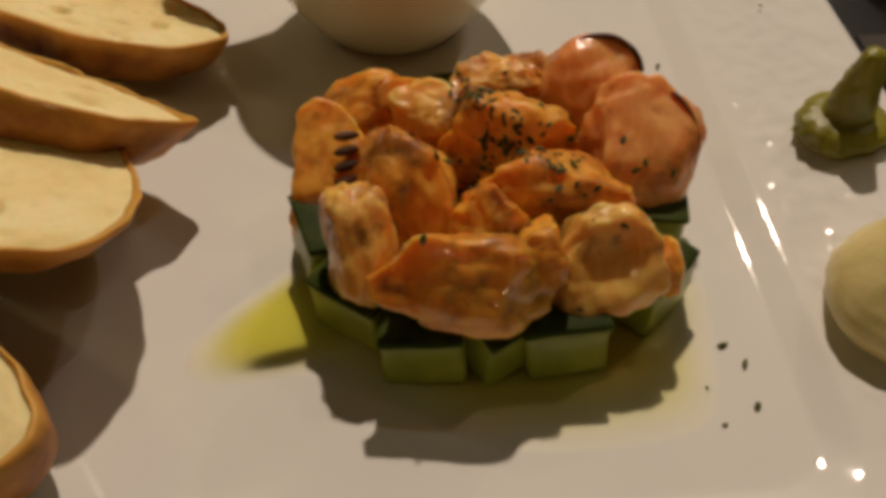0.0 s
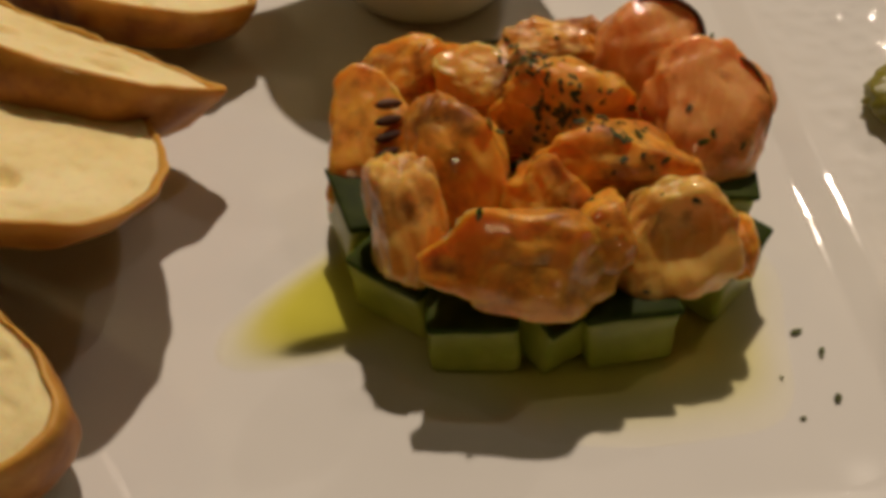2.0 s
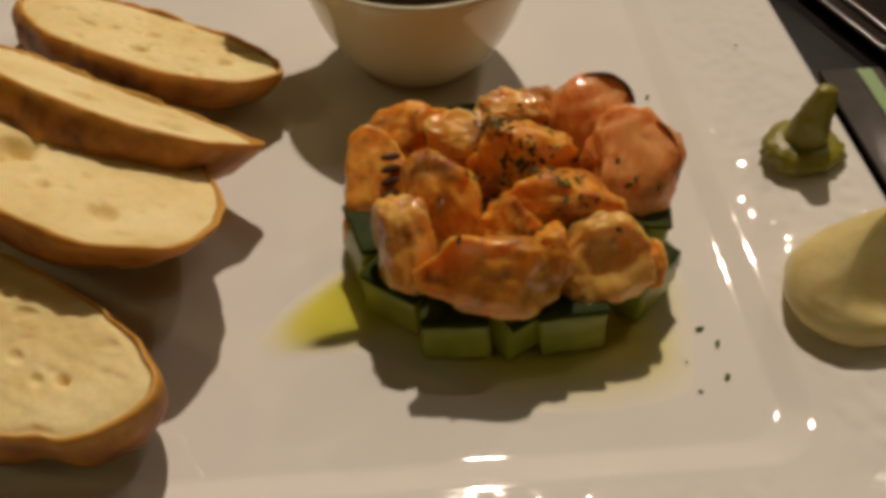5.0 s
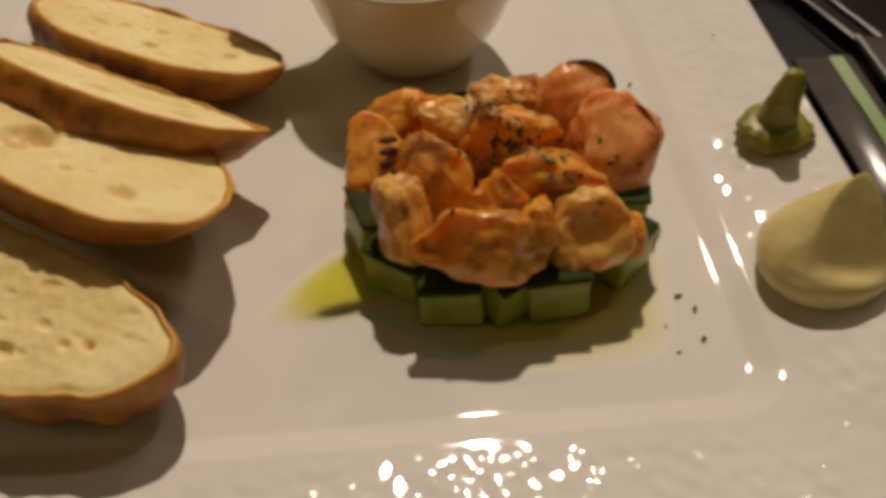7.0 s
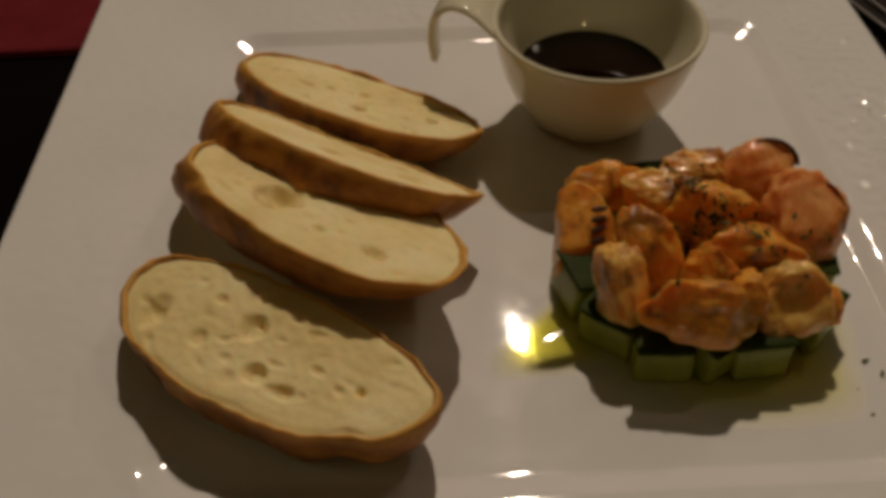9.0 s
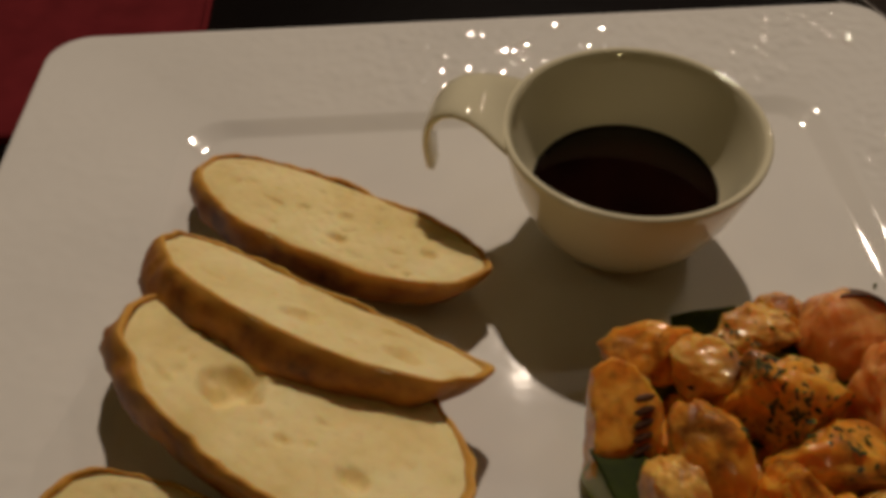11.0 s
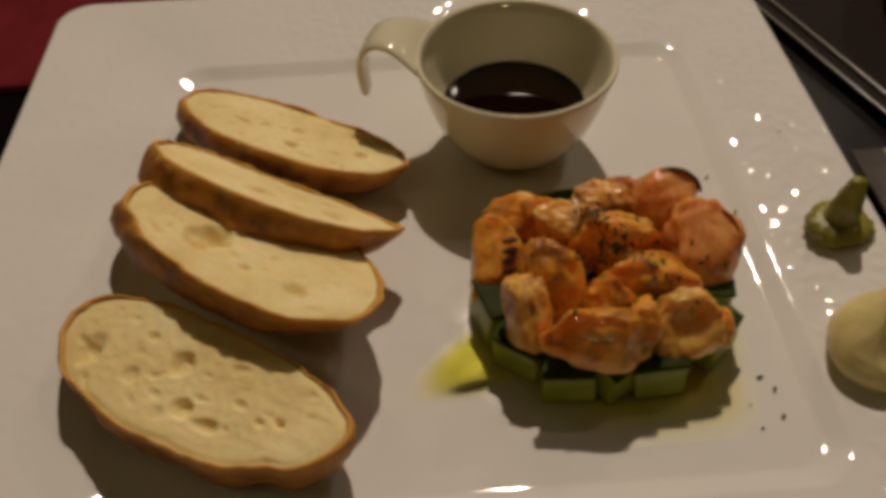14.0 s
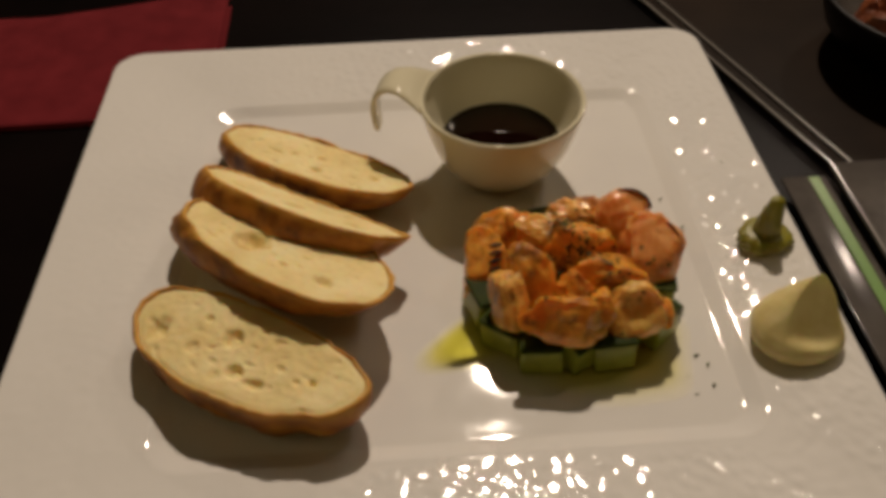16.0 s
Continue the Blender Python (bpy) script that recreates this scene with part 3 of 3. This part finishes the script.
# ---- wasabi and mayonnaise ----
def dollop(name, label, category, material, x, y, z, profile, seed, squash=(1, 1), swirl=0.0, lean=(0, 0), scoop=0.0, facet=None, grain=0.02):
    """A piped or spooned dollop; facet: normal, distance and height of a flat left by the spoon."""
    bm = bmesh.new()
    loops = []
    top = profile[-1][1]
    fine = [(a[0] + (c[0] - a[0]) * k / 3, a[1] + (c[1] - a[1]) * k / 3) for a, c in zip(profile, profile[1:]) for k in range(3)] + [profile[-1]]
    for r, h in fine:
        loop = []
        for i in range(96):
            t = 2 * math.pi * i / 96
            k = r * (1 + 0.05 * noise.noise((math.cos(t) * 1.6 + seed, math.sin(t) * 1.6, h * 140)) + grain * noise.noise((math.cos(t) * 5 + seed, math.sin(t) * 5, h * 600)) + swirl * math.cos(3 * t + h * 400))
            k *= 1 - scoop * smooth(0.15, 0.5, h / top) * math.exp(-((t - 4.55) / 0.75) ** 2) * (1 - 0.5 * h / top) + 0.35 * scoop * math.exp(-((t - 3.55) / 0.35) ** 2) * smooth(0.1, 0.4, h / top)
            loop.append((k * math.cos(t) * squash[0] + lean[0] * (h / top) ** 1.5, k * math.sin(t) * squash[1] + lean[1] * (h / top) ** 1.5, h))
            if facet:
                n, d, low = Vector(facet[0]).normalized(), facet[1], facet[2]
                p = Vector(loop[-1])
                over = max(0.0, p.dot(n) - d)
                loop[-1] = tuple(p - n * over * 0.95 * smooth(low, low + 0.0035, p.z + 0.10 * p.x))
        loops.append(loop)
    rings(bm, loops)
    ob = part(name, bm, material)
    ob.matrix_world = pose(x, y, z)
    return tagged(ob, label, category)


dollop("wasabi", "green wasabi paste piped to a peak on the plate rim", "wasabi", WASABI, 0.1208, -0.0105, 0.0048,
       [(0.0078, 0.0), (0.0092, 0.0010), (0.0094, 0.0028), (0.0089, 0.0044), (0.0072, 0.0054), (0.0049, 0.0058), (0.0046, 0.0070), (0.0044, 0.0095), (0.0039, 0.0125), (0.0033, 0.0150), (0.0028, 0.0172), (0.0025, 0.0190), (0.0020, 0.0200), (0.0008, 0.0206)], 2, squash=(1.0, 0.88), swirl=0.05, lean=(0.0006, 0.0), grain=0.13)
dollop("mayonnaise", "cream yellow mayonnaise dollop with a pointed peak", "mayonnaise", MAYO, 0.1162, -0.0535, 0.0044,
       [(0.0138, 0.0), (0.0156, 0.0010), (0.0163, 0.0028), (0.0161, 0.0050), (0.0151, 0.0072), (0.0133, 0.0096), (0.0112, 0.0121), (0.0091, 0.0148), (0.0068, 0.0176), (0.0046, 0.0203), (0.0024, 0.0228), (0.0006, 0.0242)], 5, squash=(0.88, 0.88), swirl=0.025, lean=(0.0052, 0.0030), scoop=0.16, facet=((0.02, -0.74, 0.67), 0.0112, 0.0062))

# ---- what lies on the table round the plate ----
napkin = thing("paper_napkin", "folded dark red paper napkin on the table", "napkin", pose(-0.196, 0.154, TABLE_Z + 0.0004, 0, 0, 1))
for name, x0, x1, y0, y1, z0, tilt in (("lower_layer", -0.105, 0.1035, -0.051, 0.051, 0.0, 0.0), ("folded_layer", -0.105, 0.1015, -0.050, 0.022, 0.0012, 0.012)):
    bm = bmesh.new()
    grid = bmesh.ops.create_grid(bm, x_segments=60, y_segments=30, size=0.5)
    for v in grid["verts"]:
        x, y = x0 + (v.co.x + 0.5) * (x1 - x0), y0 + (v.co.y + 0.5) * (y1 - y0 + tilt * 4 * (v.co.x + 0.5))
        lift = 0.0007 * noise.noise((x * 30, y * 45, z0 * 900)) + 0.0003 * noise.noise((x * 120, y * 160, 2.0))
        v.co = Vector((x, y, z0 + 0.0007 + lift * smooth(0.0, 0.01, y - y0)))
    bmesh.ops.solidify(bm, geom=bm.faces[:], thickness=0.0003)
    part(name, bm, NAPKIN, napkin)

tray = thing("serving_tray", "brown lacquered tray with a thin pale edge", "tray", pose(0.146, 0.126, TABLE_Z + 0.0004, 0, 0, -72))
bm = bmesh.new()
box(bm, -0.12, 0.30, 0.0, 0.22, 0.0, 0.003, 0.0006)
part("panel", bm, TRAY, tray)
for y0 in (-0.0012, 0.0065):
    bm = bmesh.new()
    box(bm, -0.12, 0.30, y0, y0 + 0.0012, 0.0032, 0.0046, 0.0003)
    part("edge_strip", bm, EDGE, tray)

for name, x0, x1, y0, y1, z, m_ in (("menu_card", 0.146, 0.1640, -0.14, 0.0345, 0.006, SHEET), ("menu_card", 0.1660, 0.26, -0.14, 0.0390, 0.009, SHEET)):
    ob = thing(name, "grey laminated menu card lying beside the plate", "menu", pose(0, 0, TABLE_Z + z))
    bm = bmesh.new()
    box(bm, x0, x1, y0, y1, 0, 0.0012, 0.0003)
    part("sheet", bm, m_, ob)
    bm = bmesh.new()
    if x0 < 0.16:
        box(bm, x0 + 0.0105, x0 + 0.0148, y0, y1 - 0.001, 0.0014, 0.0017)
        part("stripe", bm, GREEN, ob, "printed green stripe", smooth=False)
    else:
        box(bm, x0, x0 + 0.0012, y0, y1, 0.0014, 0.0022)
        part("plastic_edge", bm, EDGE, ob, "shiny clear plastic edge", smooth=False)
        bm = bmesh.new()
        box(bm, x0 + 0.018, x0 + 0.05, y1 - 0.045, y1 - 0.015, 0.0014, 0.0017)
        part("printed_panel", bm, CREAM, ob, "cream printed panel", smooth=False)

bowl = thing("dark_bowl", "dark stoneware bowl with a pale inner glaze", "bowl", pose(0.250, 0.124, TABLE_Z + 0.004))
bm = bmesh.new()
lathe(bm, [(0.030, 0.0), (0.040, 0.003), (0.051, 0.014), (0.057, 0.029), (0.0575, 0.031), (0.0565, 0.0318), (0.0550, 0.0312)], close_last=False)
part("body", bm, BOWL, bowl)
bm = bmesh.new()
lathe(bm, [(0.0550, 0.0312), (0.0535, 0.026), (0.046, 0.013), (0.034, 0.007), (0.004, 0.006)], close_first=False)
part("inner_glaze", bm, SHEET, bowl, "grey inner glaze")
for k, (x, y, z, w_, h_) in enumerate(((0.214, 0.114, 0.020, 0.022, 0.012), (0.228, 0.107, 0.022, 0.018, 0.014), (0.222, 0.130, 0.021, 0.024, 0.014), (0.244, 0.120, 0.022, 0.026, 0.018))):
    blob("fried_piece", "reddish brown fried piece in the dark bowl", "food", "fried pieces in the bowl", FRIED, x, y, z, w_, h_, 0.018, 25 * k, 20, seed=60 + k)
    HEAP.pop()

# ---- dried herbs ----


def flake_loops(rnd, size):
    """One crumpled leaf scrap."""
    bm = bmesh.new()
    n = 7
    top, low = [], []
    curl = rnd.uniform(-0.5, 0.5)
    for i in range(n):
        a = 2 * math.pi * i / n
        r = size * rnd.uniform(0.55, 1.0)
        x, y = r * math.cos(a), r * 0.55 * math.sin(a)
        z = curl * x * x / size + rnd.uniform(-0.1, 0.1) * size
        top.append((x, y, z + 0.00012))
        low.append((x, y, z - 0.00012))
    rings(bm, [low, top])
    return bm


FLAKES = []
rnd = random.Random(12)
for k in range(8):
    bm = flake_loops(rnd, 0.00085)
    me = bpy.data.meshes.new("herb_flake")
    bm.to_mesh(me)
    bm.free()
    me.materials.append(HERB)
    FLAKES.append(me)
bpy.context.view_layer.update()
herbs = bmesh.new()
count = 0
while count < 190:
    spot = rnd.choice(((0.051, -0.026, 0.005), (0.049, -0.031, 0.004), (0.060, -0.037, 0.008), (0.049, -0.012, 0.008), (0.047, -0.018, 0.003), (0.046, -0.028, 0.026)))
    x, y = rnd.gauss(spot[0], spot[2] * 0.6), rnd.gauss(spot[1], spot[2] * 0.6)
    best = None
    for ob in HEAP:
        inv = ob.matrix_world.inverted()
        hit, place, normal, _ = ob.ray_cast(inv @ Vector((x, y - 0.034, 0.1)), (inv.to_3x3() @ Vector((0, 0.45, -1))).normalized())
        if hit:
            q, n = ob.matrix_world @ place, (ob.matrix_world.to_3x3() @ normal).normalized()
            if best is None or q.z > best[0].z:
                best = (q, n)
    count += 1
    if best is None:
        continue
    q, n = best
    m = Matrix.Translation(q + n * 0.0001) @ n.to_track_quat("Z", "Y").to_matrix().to_4x4() @ pose(0, 0, 0, 0, 0, rnd.uniform(0, 360)) @ Matrix.Scale(rnd.choice((0.45, 0.6, 0.8, 1.0, 1.2, 1.5)), 4)
    piece_mesh = FLAKES[rnd.randrange(8)].copy()
    piece_mesh.transform(m)
    herbs.from_mesh(piece_mesh)
    bpy.data.meshes.remove(piece_mesh)
tagged(part("herb_flakes", herbs, HERB, smooth=False), "dried dark green herb flakes sprinkled over the salmon", "herbs", kind="stuff")

for k, (x, y, z, s_, a) in enumerate(((0.085, -0.056, 0.0003, 1.5, 20), (0.0875, -0.060, 0.0003, 1.3, 80), (0.0872, -0.068, 0.0003, 1.6, 50), (0.081, -0.071, 0.0003, 0.8, 10), (0.096, 0.003, 0.0016, 1.2, 70),
                                      (0.119, 0.034, 0.0054, 0.8, 10), (0.092, 0.020, 0.0006, 1.3, 60), (0.080, -0.064, 0.0003, 0.6, 120))):
    fl = new("herb_flake", FLAKES[k % 8])
    fl.matrix_world = pose(x, y, z, 4, 5, a) @ Matrix.Scale(s_, 4)
    tagged(fl, "dark green dried herb flake on the white plate", "herb", "herb flakes on the plate")
